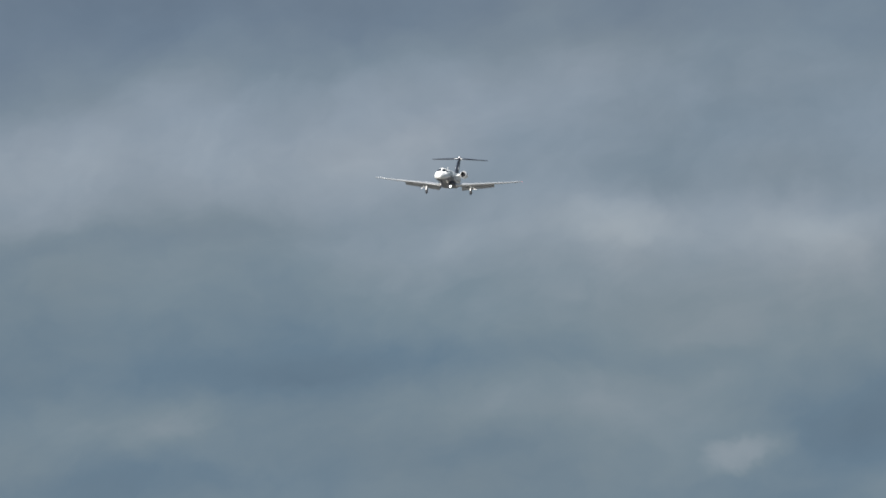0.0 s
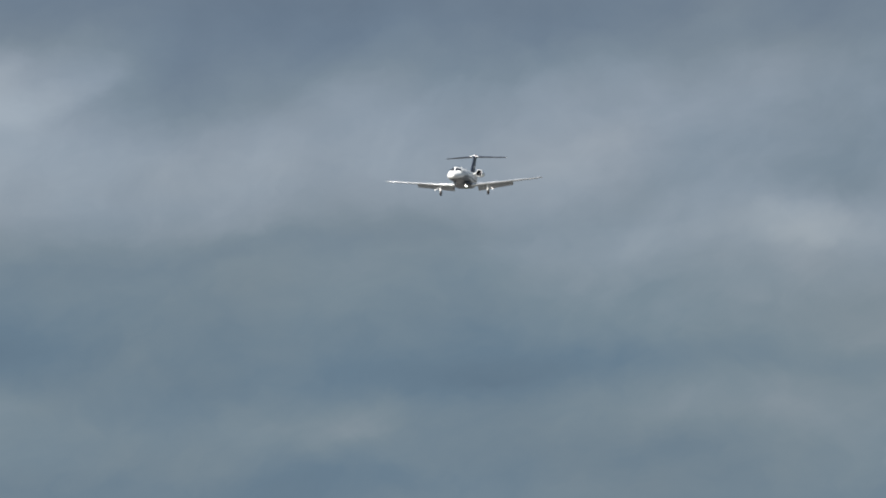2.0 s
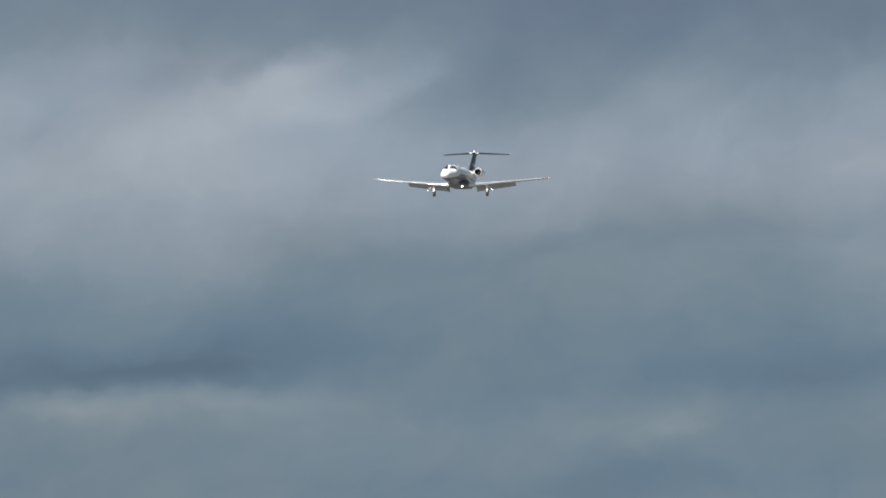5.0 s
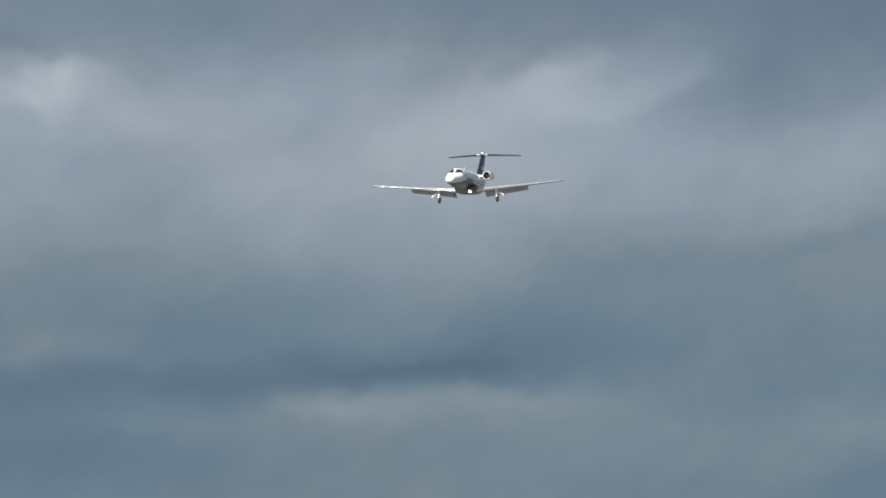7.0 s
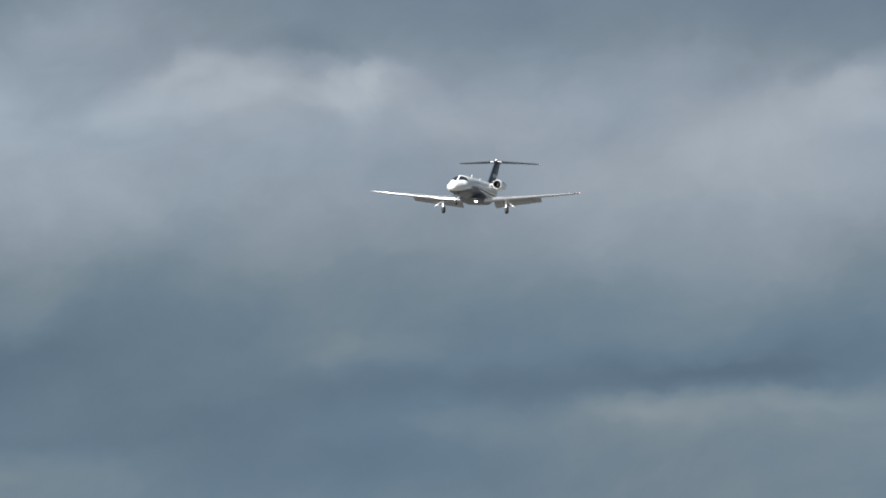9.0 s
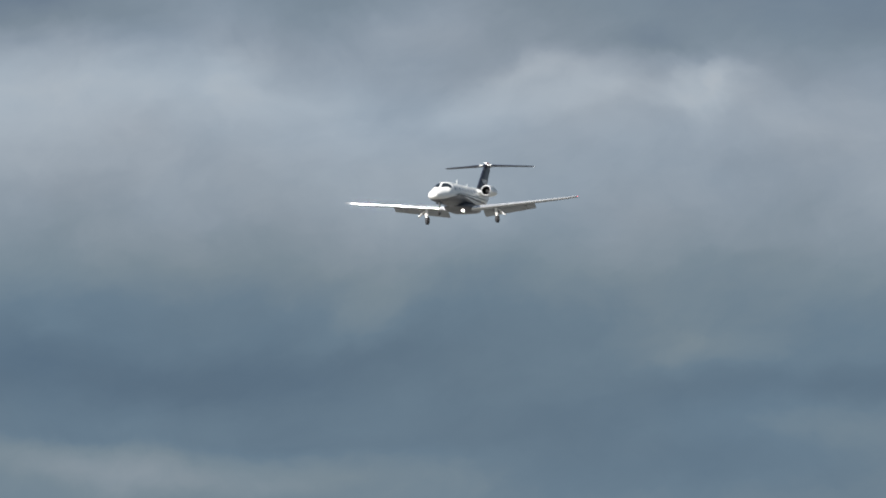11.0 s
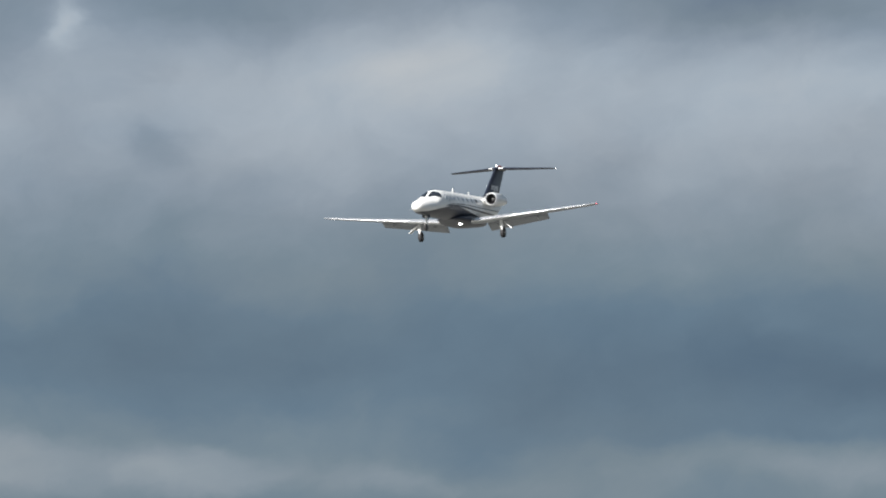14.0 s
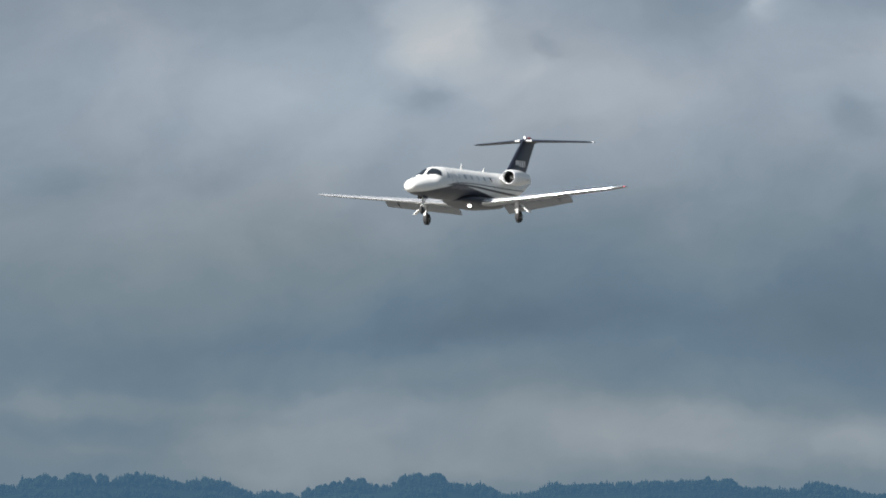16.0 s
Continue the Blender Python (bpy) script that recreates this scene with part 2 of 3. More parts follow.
def livery():
    """White paint above, navy below a swooping waterline, with two thin navy cheat lines that follow it."""
    m = material("white_and_navy_paint", WHITE, 0.34, coat=0.08, grain=5.0, spread=0.05)
    t = m.node_tree
    p = t.nodes["Principled BSDF"]
    co = t.nodes["Texture Coordinate"]
    white = p.inputs["Base Color"].links[0].from_socket
    sep = t.nodes.new("ShaderNodeSeparateXYZ")
    t.links.new(co.outputs["Object"], sep.inputs[0])

    def math(op, *values):
        n = t.nodes.new("ShaderNodeMath")
        n.operation = op
        for i, value in enumerate(values):
            if isinstance(value, (int, float)):
                n.inputs[i].default_value = value
            else:
                t.links.new(value, n.inputs[i])
        return n.outputs[0]

    def line(*stops):
        """The height of a painted line over x."""
        n = t.nodes.new("ShaderNodeValToRGB")
        n.color_ramp.interpolation = "B_SPLINE"
        while len(n.color_ramp.elements) < len(stops):
            n.color_ramp.elements.new(0.5)
        for e, (x, z) in zip(n.color_ramp.elements, sorted(stops)):
            e.position, e.color = (x + 8) / 16, (z / 3, z / 3, z / 3, 1)
        t.links.new(math("DIVIDE", math("ADD", sep.outputs[0], 8.0), 16.0), n.inputs[0])
        return math("MULTIPLY", n.outputs[0], 3.0)

    def below(z, edge=0.012):
        return math("MULTIPLY", math("SUBTRACT", z, sep.outputs[2]), 1 / edge)

    def clamp(x):
        return math("MINIMUM", math("MAXIMUM", x, 0.0), 1.0)

    water = line((7.6, 1.20), (7.1, 1.22), (6.4, 1.30), (5.6, 1.44), (4.4, 1.64), (3.3, 1.73), (2.0, 1.67), (0.4, 1.49), (-1.2, 1.30), (-3.0, 1.16), (-5.0, 1.2), (-8.0, 1.5))
    navy = clamp(below(water))
    upper = line((6.0, 1.44), (4.8, 1.64), (3.8, 1.80), (2.2, 1.87), (0.0, 1.83), (-2.5, 1.76), (-5.0, 1.80), (-8.0, 1.95))
    lower = line((6.0, 1.40), (4.8, 1.58), (3.8, 1.72), (2.2, 1.75), (0.0, 1.66), (-2.5, 1.52), (-5.0, 1.54), (-8.0, 1.75))
    for mid, wide, x0 in ((upper, 0.06, 4.9), (lower, 0.11, 4.6)):
        off = math("ABSOLUTE", math("SUBTRACT", mid, sep.outputs[2]))
        band = clamp(math("MULTIPLY", math("SUBTRACT", wide / 2, off), 80.0))
        band = math("MULTIPLY", band, clamp(math("MULTIPLY", math("SUBTRACT", x0, sep.outputs[0]), 2.0)))
        navy = math("MAXIMUM", navy, band)
    mix = t.nodes.new("ShaderNodeMix")
    mix.data_type = "RGBA"
    t.links.new(navy, mix.inputs["Factor"])
    t.links.new(white, mix.inputs["A"])
    mix.inputs["B"].default_value = (*NAVY, 1)
    t.links.new(mix.outputs["Result"], p.inputs["Base Color"])
    return m


M_LIVERY = livery()
M_WHITE = material("white_aircraft_paint", WHITE, 0.3, coat=0.5, grain=4.0, spread=0.06)
M_GREY = material("grey_wing_paint", (0.31, 0.325, 0.345), 0.38, coat=0.1, grain=3.0, spread=0.10)
M_NAVY = material("navy_aircraft_paint", NAVY, 0.38, coat=0.08, grain=4.0, spread=0.2)
M_METAL = material("polished_aluminium", (0.72, 0.73, 0.74), 0.09, metal=0.8, grain=6.0, spread=0.05)
M_HUB = material("dusty_wheel_hub", (0.13, 0.13, 0.13), 0.6, metal=0.4, grain=30.0, spread=0.3)
M_LIP = material("bright_lip_metal", (0.88, 0.88, 0.88), 0.35, metal=0.35, grain=6.0, spread=0.04)
M_STEEL = material("dull_steel", (0.5, 0.5, 0.5), 0.4, metal=0.9, grain=20.0, spread=0.12)
# one near-black metal for ducts, fans, exhaust cones, lines and the bay plate
M_DARK = material("near_black_metal", (0.02, 0.02, 0.022), 0.6, metal=0.2, grain=10.0, spread=0.3)
M_TYRE = material("tyre_rubber", (0.022, 0.022, 0.024), 0.8, grain=30.0, spread=0.25, bump=0.3)
M_GLASS = material("tinted_cockpit_glass", (0.012, 0.015, 0.02), 0.06, coat=0.5, grain=3.0, spread=0.1)
# pale panes: drawn blinds in the cabin, painted reflection at the cockpit
M_PALE_PANE = material("pale_blind_and_reflection", (0.58, 0.60, 0.61), 0.12, coat=0.6, grain=6.0, spread=0.3)
M_GLOW = material("lamp_glow", (1.0, 0.97, 0.9), 0.3, glow=30.0)
M_RED = material("red_lamp_glow", (0.95, 0.24, 0.30), 0.3, glow=0.45)
M_BEACON = material("dark_red_lens", (0.10, 0.02, 0.02), 0.2, coat=0.4, grain=20.0, spread=0.2)
M_TAILWHITE = material("tail_lamp_glow", (1.0, 0.97, 0.95), 0.3, glow=1.2)
def distant(name, colour, haze_glow):
    """A far slope whose blue haze is an even glow of its own surface."""
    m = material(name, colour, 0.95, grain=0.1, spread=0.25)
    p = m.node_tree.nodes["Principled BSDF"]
    p.inputs["Emission Color"].default_value, p.inputs["Emission Strength"].default_value = haze_glow, 0.475
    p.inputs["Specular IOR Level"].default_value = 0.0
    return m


# blue haze in front of ridge and trees is put into their emission
M_HAZY_WOOD = distant("far_wood_with_haze_glow", (0.006, 0.009, 0.006), lin(60, 91, 117))
# neutral grey, set for the light it bounces onto the jet's underside
M_FIELD = material("neutral_field_ground", (0.13, 0.13, 0.118), 0.9, grain=0.4, spread=0.3, bump=0.2)


# ---- building helpers ----
def part(name, bm, mat, parent=None, label="", smooth=True):
    bmesh.ops.recalc_face_normals(bm, faces=bm.faces[:])
    me = bpy.data.meshes.new(name)
    bm.to_mesh(me)
    bm.free()
    me.materials.append(mat)
    if smooth:
        for f in me.polygons:
            f.use_smooth = True
        me.set_sharp_from_angle(angle=radians(38))
    ob = new(name, me)
    ob.parent = parent
    if label:
        tagged(ob, label)
    return ob


def loft(rings, cap=True, bm=None):
    """A skin through rings of equally many points."""
    bm = bm or bmesh.new()
    rows = [[bm.verts.new(p) for p in ring] for ring in rings]
    n = len(rows[0])
    for a, b in zip(rows, rows[1:]):
        for i in range(n):
            bm.faces.new((a[i], a[(i + 1) % n], b[(i + 1) % n], b[i]))
    if cap:
        bm.faces.new(rows[0][::-1]), bm.faces.new(rows[-1])
    return bm


def ring_x(x, y, z, ry, rz, n=24):
    """A ring round the x axis."""
    return [(x, y + ry * math.cos(2 * math.pi * i / n), z + rz * math.sin(2 * math.pi * i / n)) for i in range(n)]


def tube(a, b, r0, r1=None, n=12, bm=None):
    a, b = Vector(a), Vector(b)
    q = (b - a).to_track_quat("Z", "Y")
    r1 = r0 if r1 is None else r1
    rings = [[p + q @ Vector((r * math.cos(2 * math.pi * i / n), r * math.sin(2 * math.pi * i / n), 0)) for i in range(n)] for p, r in ((a, r0), (b, r1))]
    return loft(rings, bm=bm)


def turned(profile, centre, axis, n=28, bm=None):
    """A body turned round an axis; the profile is (along, radius)."""
    q, c = Vector(axis).to_track_quat("Z", "Y"), Vector(centre)
    rings = [[c + q @ Vector((r * math.cos(2 * math.pi * i / n), r * math.sin(2 * math.pi * i / n), h)) for i in range(n)] for h, r in profile]
    return loft(rings, bm=bm)


def box(size, m, bm=None, bevel=0.0):
    bm = bm or bmesh.new()
    made = bmesh.ops.create_cube(bm, size=1, matrix=m @ Matrix.Diagonal((*size, 1)))
    if bevel:
        edges = {e for v in made["verts"] for e in v.link_edges}
        bmesh.ops.bevel(bm, geom=list(edges), offset=bevel, segments=2, affect="EDGES")
    return bm


def airfoil(chord, thick, n=14, start=0.0, end=1.0, camber=0.015):
    """Section points (aft distance, height), round from the upper trailing edge over the nose to the lower one."""
    def half(c):
        return 5 * thick * (0.2969 * math.sqrt(c) - 0.126 * c - 0.3516 * c * c + 0.2843 * c ** 3 - 0.1036 * c ** 4)
    xs = [start + (end - start) * (1 - math.cos(math.pi * i / n)) / 2 for i in range(n + 1)]
    def bow(c):
        return camber * 4 * c * (1 - c)
    up = [(c * chord, (bow(c) + half(c) + 0.001) * chord) for c in reversed(xs)]
    low = [(c * chord, (bow(c) - half(c) - 0.001) * chord) for c in xs[0 if start else 1:]]
    return up + low


def wing_skin(stations, side, start=0.0, end=1.0, grow=0.0, upright=False):
    """A lofted lifting surface. Stations: span, nose x, chord, height, thickness."""
    rings = []
    for y, x, chord, z, thick in stations:
        pts = airfoil(chord, thick, start=start, end=end, camber=0 if upright else 0.015)
        if grow:
            pts = [(a - grow * (0.6 - a / chord), b + math.copysign(grow, b - 0.01 * chord)) for a, b in pts]
        rings.append([(x - a, b if upright else y * side, y if upright else z + b) for a, b in pts])
    return loft(rings)


# ---- setting: field, far ridge and wood ----
EYE_Z = 1.7
FAR = 4600.0


def bearing(u):
    return (u - 784) / 21000


def height_at(v, dist):
    return EYE_Z + dist * math.tan(radians(2.6853) - (v - 441) / 21000)


def skyline(u):
    """The height of the ridge's wooded skyline over the bearing."""
    knots = ((-9000, 930), (-5600, 912), (-5007, 917), (-5002, 900), (-4985, 907), (-4962, 898), (-4930, 907), (-4914, 894), (-4880, 898), (-4875, 921),
             (-4869, 921), (-4865, 896), (-4855, 896), (-4848, 910), (-4822, 897), (-4780, 898), (-4715, 912), (-4680, 904), (-4640, 910), (-4590, 931),
             (-4574, 925), (-4510, 936), (-4496, 916), (-4489, 931), (-4482, 917), (-4405, 906), (-4372, 918), (-4342, 911), (-4328, 896), (-4258, 898),
             (-4245, 914), (-4185, 915), (-4150, 931), (-4094, 928), (-4070, 910), (-4042, 916), (-3890, 909), (-3750, 906), (-3727, 919), (-3625, 924),
             (-3611, 908), (-3540, 922), (-3490, 932), (-3100, 944), (-1500, 968), (3000, 985))
    for (a, va), (b, vb) in zip(knots, knots[1:]):
        if u <= b:
            return va + (vb - va) * max(0, u - a) / (b - a)
    return knots[-1][1]


def crest(u):
    """The height of the bare ridge under its trees, smoother than their tops."""
    return sum(skyline(u + 12 * k) for k in range(-4, 5)) / 9 + 15


def build_ground():
    bm = bmesh.new()
    rings = [0.5, 30, 120, 400, 1000, 2000, 3200, 4150, 4980]
    rows = [[bm.verts.new((r * math.sin(2 * math.pi * i / 96), r * math.cos(2 * math.pi * i / 96), 0)) for i in range(96)] for r in rings]
    bm.faces.new(rows[0])
    for a, b in zip(rows, rows[1:]):
        for i in range(96):
            bm.faces.new((a[i], a[(i + 1) % 96], b[(i + 1) % 96], b[i]))
    # unseen ground sheet that reflects light up to the jet
    ob = part("ground", bm, M_FIELD, smooth=False)
    tagged(ob, "flat unseen grey airfield ground reaching the hills", "ground", kind="structure")


def build_ridge():
    bm = bmesh.new()
    us = [-9000 + 25 * i for i in range(481)]
    rows = []
    for k in range(9):
        rise = k / 6
        dist = FAR - 330 + 55 * k
        row = []
        for u in us:
            top = height_at(crest(u), FAR)
            z = top * (math.sin(min(rise, 1) * math.pi / 2) if k <= 6 else 1 - 0.12 * (k - 6))
            z += 2.5 * noise.noise((u / 300, k * 0.7, 3)) * (k not in (0, 6))
            b = bearing(u)
            row.append(bm.verts.new((dist * math.sin(b), dist * math.cos(b), z - (0.4 if k == 0 else 0))))
        rows.append(row)
    for a, b in zip(rows, rows[1:]):
        for i in range(len(us) - 1):
            bm.faces.new((a[i], a[i + 1], b[i + 1], b[i]))
    ob = part("backdrop_ridge", bm, M_HAZY_WOOD)
    tagged(ob, "long wooded ridge on the horizon, its blue-grey haze a surface glow", "hill", kind="structure")


def build_wood():
    """The far wood: conifers of tiered boughs and round-topped trees between them."""
    rng = random.Random(5)
    verts, faces = [], []

    def tier(x, y, z, r, h, n, ragged):
        base = len(verts)
        for i in range(n):
            a = 2 * math.pi * (i + rng.random() * 0.6) / n
            k = r * (1 + ragged * rng.uniform(-1, 1))
            verts.append((x + k * math.cos(a), y + k * math.sin(a), z + rng.uniform(-0.12, 0.12) * h))
        verts.append((x + rng.uniform(-0.1, 0.1) * r, y, z + h))
        for i in range(n):
            faces.append((base + i, base + (i + 1) % n, base + n))

    def clump(x, y, z, r):
        base = len(verts)
        for j, (zz, rr) in enumerate(((-0.7, 0.6), (-0.1, 1.0), (0.5, 0.8))):
            for i in range(6):
                a = 2 * math.pi * (i + 0.5 * j) / 6
                k = r * rr * rng.uniform(0.75, 1.2)
                verts.append((x + k * math.cos(a), y + k * math.sin(a), z + r * (zz + rng.uniform(-0.15, 0.15))))
        verts.append((x, y, z + r * rng.uniform(0.85, 1.15)))
        for j in range(2):
            for i in range(6):
                a, b = base + 6 * j + i, base + 6 * j + (i + 1) % 6
                faces.append((a, b, b + 6, a + 6))
        for i in range(6):
            faces.append((base + 12 + i, base + 12 + (i + 1) % 6, base + 18))

    for row, dist in enumerate((FAR - 2, FAR - 18, FAR - 40, FAR - 75, FAR - 120)):
        u = -5800.0
        while u < -2300:
            u += rng.uniform(2.0, 6.5)
            rise = math.sin(min((dist - FAR + 330) / 330, 1) * math.pi / 2)
            ground = height_at(crest(u), FAR) * rise - 0.5
            b = bearing(u)
            x, y = dist * math.sin(b), dist * math.cos(b)
            lift = noise.noise((u / 14, row * 3.1, 7.7))
            tall = height_at(skyline(u), FAR) - height_at(crest(u), FAR)
            tall = max(1.4, tall + 0.5 + 0.9 * lift - rng.uniform(0, 1.1)) + (0.9 if rng.random() < 0.05 else 0)
            if rng.random() < 0.6:
                r = min(tall * rng.uniform(0.28, 0.40), 1.2)
                for k in range(5):
                    tier(x, y, ground + tall * (0.08 + 0.17 * k), r * (1 - 0.16 * k), tall * 0.30, 6, 0.35)
            else:
                r = min(tall * rng.uniform(0.28, 0.40), 1.3)
                clump(x, y, ground + tall - r * 0.9, r)
                for _ in range(3):
                    clump(x + rng.uniform(-1, 1) * r, y + rng.uniform(-1, 1) * r, ground + tall * rng.uniform(0.25, 0.7), r * 0.8)
    me = bpy.data.meshes.new("far_wood")
    me.from_pydata(verts, [], faces)
    me.materials.append(M_HAZY_WOOD)
    tagged(new("far_wood", me), "dense far wood of conifers and round trees on the ridge, with haze glow", "woods", kind="stuff")


build_ground()
build_ridge()
build_wood()


# ---- the jet: x to the nose, y to its left wing, z up; the origin lies between the main wheels' lowest points ----
STATIONS = ((7.59, 1.50, 0.02, 0.02, 0.02), (7.54, 1.50, 0.17, 0.14, 0.14), (7.40, 1.50, 0.30, 0.25, 0.24), (7.10, 1.51, 0.43, 0.355, 0.34),
            (6.60, 1.53, 0.57, 0.435, 0.43), (6.10, 1.57, 0.65, 0.47, 0.50), (5.78, 1.615, 0.70, 0.49, 0.56), (5.45, 1.66, 0.745, 0.63, 0.62),
            (5.15, 1.70, 0.77, 0.745, 0.67), (4.90, 1.73, 0.785, 0.785, 0.70), (4.50, 1.77, 0.80, 0.80, 0.76), (3.60, 1.81, 0.82, 0.785, 0.81), (1.00, 1.82, 0.82, 0.77, 0.83),
            (-2.0, 1.82, 0.82, 0.77, 0.82), (-3.2, 1.85, 0.78, 0.755, 0.76), (-4.5, 1.96, 0.60, 0.63, 0.58), (-5.7, 2.14, 0.36, 0.42, 0.36),
            (-6.5, 2.28, 0.16, 0.20, 0.17), (-6.95, 2.36, 0.05, 0.06, 0.05))


def hull(x, angle, out=0.0):
    """A point of the fuselage's skin; the angle runs from the left side over the top."""
    st = STATIONS
    for i in range(len(st) - 1):
        if x >= st[i + 1][0]:
            break
    k = (st[i][0] - x) / (st[i][0] - st[i + 1][0])
    k = min(max(k, 0), 1)
    p = st[max(i - 1, 0)], st[i], st[i + 1], st[min(i + 2, len(st) - 1)]
    # cubic through the stations, with slopes limited to keep it smooth
    val = []
    for j in range(1, 5):
        h = p[1][0] - p[2][0]
        s1 = (p[0][j] - p[2][j]) / max(p[0][0] - p[2][0], 1e-6) * -h
        s2 = (p[1][j] - p[3][j]) / max(p[1][0] - p[3][0], 1e-6) * -h
        a, b = p[1][j], p[2][j]
        val.append(a * (1 + 2 * k) * (1 - k) ** 2 + s1 * k * (1 - k) ** 2 + b * k * k * (3 - 2 * k) + s2 * k * k * (k - 1))
    zc, w, up, down = val
    c, s = math.cos(angle), math.sin(angle)
    return Vector((x, (w + out) * c, zc + ((up if s > 0 else down) + out) * s))


def hull_panel(corners, out=0.006, n=7, deep=0.02, grow=0.0):
    """A pane or plate that follows the skin. corners: four (x, degrees), round."""
    bm = bmesh.new()
    grid = []
    for layer in (out, out - deep):
        g = []
        for i in range(n):
            row = []
            for j in range(n):
                a, b = i / (n - 1), j / (n - 1)
                # the corners are drawn in, to round the pane
                q = 1 - 0.10 * (abs(2 * a - 1) ** 6) * (abs(2 * b - 1) ** 6) * 2
                a2, b2 = 0.5 + (a - 0.5) * q, 0.5 + (b - 0.5) * q
                x = (corners[0][0] * (1 - a2) + corners[1][0] * a2) * (1 - b2) + (corners[3][0] * (1 - a2) + corners[2][0] * a2) * b2
                d = (corners[0][1] * (1 - a2) + corners[1][1] * a2) * (1 - b2) + (corners[3][1] * (1 - a2) + corners[2][1] * a2) * b2
                row.append(bm.verts.new(hull(x, radians(d), layer)))
            g.append(row)
        grid.append(g)
    for layer in grid:
        for i in range(n - 1):
            for j in range(n - 1):
                bm.faces.new((layer[i][j], layer[i + 1][j], layer[i + 1][j + 1], layer[i][j + 1]))
    rim = [(i, 0) for i in range(n)] + [(n - 1, j) for j in range(1, n)] + [(i, n - 1) for i in range(n - 2, -1, -1)] + [(0, j) for j in range(n - 2, 0, -1)]
    for (a, b), (c, d) in zip(rim, rim[1:] + rim[:1]):
        bm.faces.new((grid[0][a][b], grid[0][c][d], grid[1][c][d], grid[1][a][b]))
    return bm


def hull_oval(x, deg, rx, rdeg, out=0.006, n=20):
    bm = bmesh.new()
    rings = [[bm.verts.new(hull(x + rx * k * math.cos(2 * math.pi * i / n), radians(deg + rdeg * k * math.sin(2 * math.pi * i / n)), o)) for i in range(n)]
             for k, o in ((1.0, out - 0.02), (1.0, out), (0.5, out))]
    for a, b in zip(rings, rings[1:]):
        for i in range(n):
            bm.faces.new((a[i], a[(i + 1) % n], b[(i + 1) % n], b[i]))
    bm.faces.new(rings[-1])
    return bm


# wing: span, nose x, chord, height of the chord's nose, thickness
WING = ((0.55, 1.02, 2.60, 0.96, 0.15), (1.3, 0.95, 2.42, 1.01, 0.14), (2.9, 0.82, 2.02, 1.14, 0.13), (5.1, 0.70, 1.58, 1.33, 0.12), (7.6, 0.58, 1.06, 1.55, 0.11),
        (8.0, 0.53, 0.92, 1.60, 0.10), (8.13, 0.40, 0.66, 1.62, 0.07))


def wing_at(y):
    for a, b in zip(WING, WING[1:]):
        if y <= b[0]:
            k = (y - a[0]) / (b[0] - a[0])
            return tuple(p + (q - p) * k for p, q in zip(a, b))
    return WING[-1]


def build_wing(side, jet):
    # the fixed wing stops at three quarters of the chord where the flap hangs
    inner = [wing_at(y) for y in (0.55, 1.3, 2.0, 2.9, 4.0, 5.0)]
    outer = [wing_at(y) for y in (5.0, 6.2, 7.6, 7.9, 8.02, 8.1, 8.13)]
    wing = part("wing", wing_skin(inner, side, 0.0, 0.76), M_GREY, jet, "light grey wing with flaps lowered")
    part("outer_panel", wing_skin(outer, side), M_GREY, wing)
    edge = [wing_at(y) for y in (2.9, 5.1, 7.6, 8.0, 8.11)]
    part("leading_edge", wing_skin(edge, side, 0.0, 0.030, grow=0.005), M_METAL, wing, "polished bare metal leading edge")
    cuff = [wing_at(y) for y in (0.9, 1.3, 2.0, 2.88)]
    part("leading_edge_cuff", wing_skin(cuff, side, 0.0, 0.042, grow=0.006), M_METAL, wing, "polished metal cuff at the wing root")
    # flap: a small section turned nose-up to hang down and aft
    rings = []
    for y in (1.25, 2.0, 3.0, 4.0, 4.95):
        _, x, chord, z, _ = wing_at(y)
        fc = chord * 0.33
        pts = airfoil(fc, 0.14, n=8)
        c, s = math.cos(radians(35)), math.sin(radians(35))
        rings.append([(x - chord * 0.77 - (a * c + b * s) + 0.02, y * side, z - 0.03 - a * s + b * c) for a, b in pts])
    part("flap", loft(rings), M_GREY, wing, "lowered flap")
    # flap track fairings
    for y in (1.9, 4.3):
        _, x, chord, z, _ = wing_at(y)
        bm = turned(((0, 0.01), (0.12, 0.03), (0.4, 0.04), (0.75, 0.015)), (x - chord * 0.55, y * side, z - 0.10), (-1, 0, -0.25), 10)
        part("flap_fairing", bm, M_GREY, wing)
    # aileron, with its gap
    rings = []
    for y in (5.15, 6.3, 7.45):
        _, x, chord, z, thick = wing_at(y)
        pts = airfoil(chord, thick, n=8, start=0.74, end=1.0)
        rings.append([(x - a, y * side, z + b + math.copysign(0.004, b)) for a, b in pts])
    part("aileron", loft(rings), M_GREY, wing)
    lamp = M_RED if side > 0 else material("clear_lamp_cover", (0.30, 0.36, 0.34), 0.15)
    bm = turned(((-0.12, 0.012), (-0.07, 0.03), (0.02, 0.035), (0.07, 0.01)), (0.24, 8.14 * side, 1.625), (1, 0, 0), 10)
    part("navigation_light", bm, lamp, wing, "red wing tip light" if side > 0 else "unlit pale wing tip light")
    for y in (6.0, 6.8, 7.6):
        _, x, chord, z, _ = wing_at(y)
        part("static_wick", tube((x - chord, y * side, z), (x - chord - 0.16, y * side, z - 0.01), 0.006, 0.002, 5), M_DARK, wing)


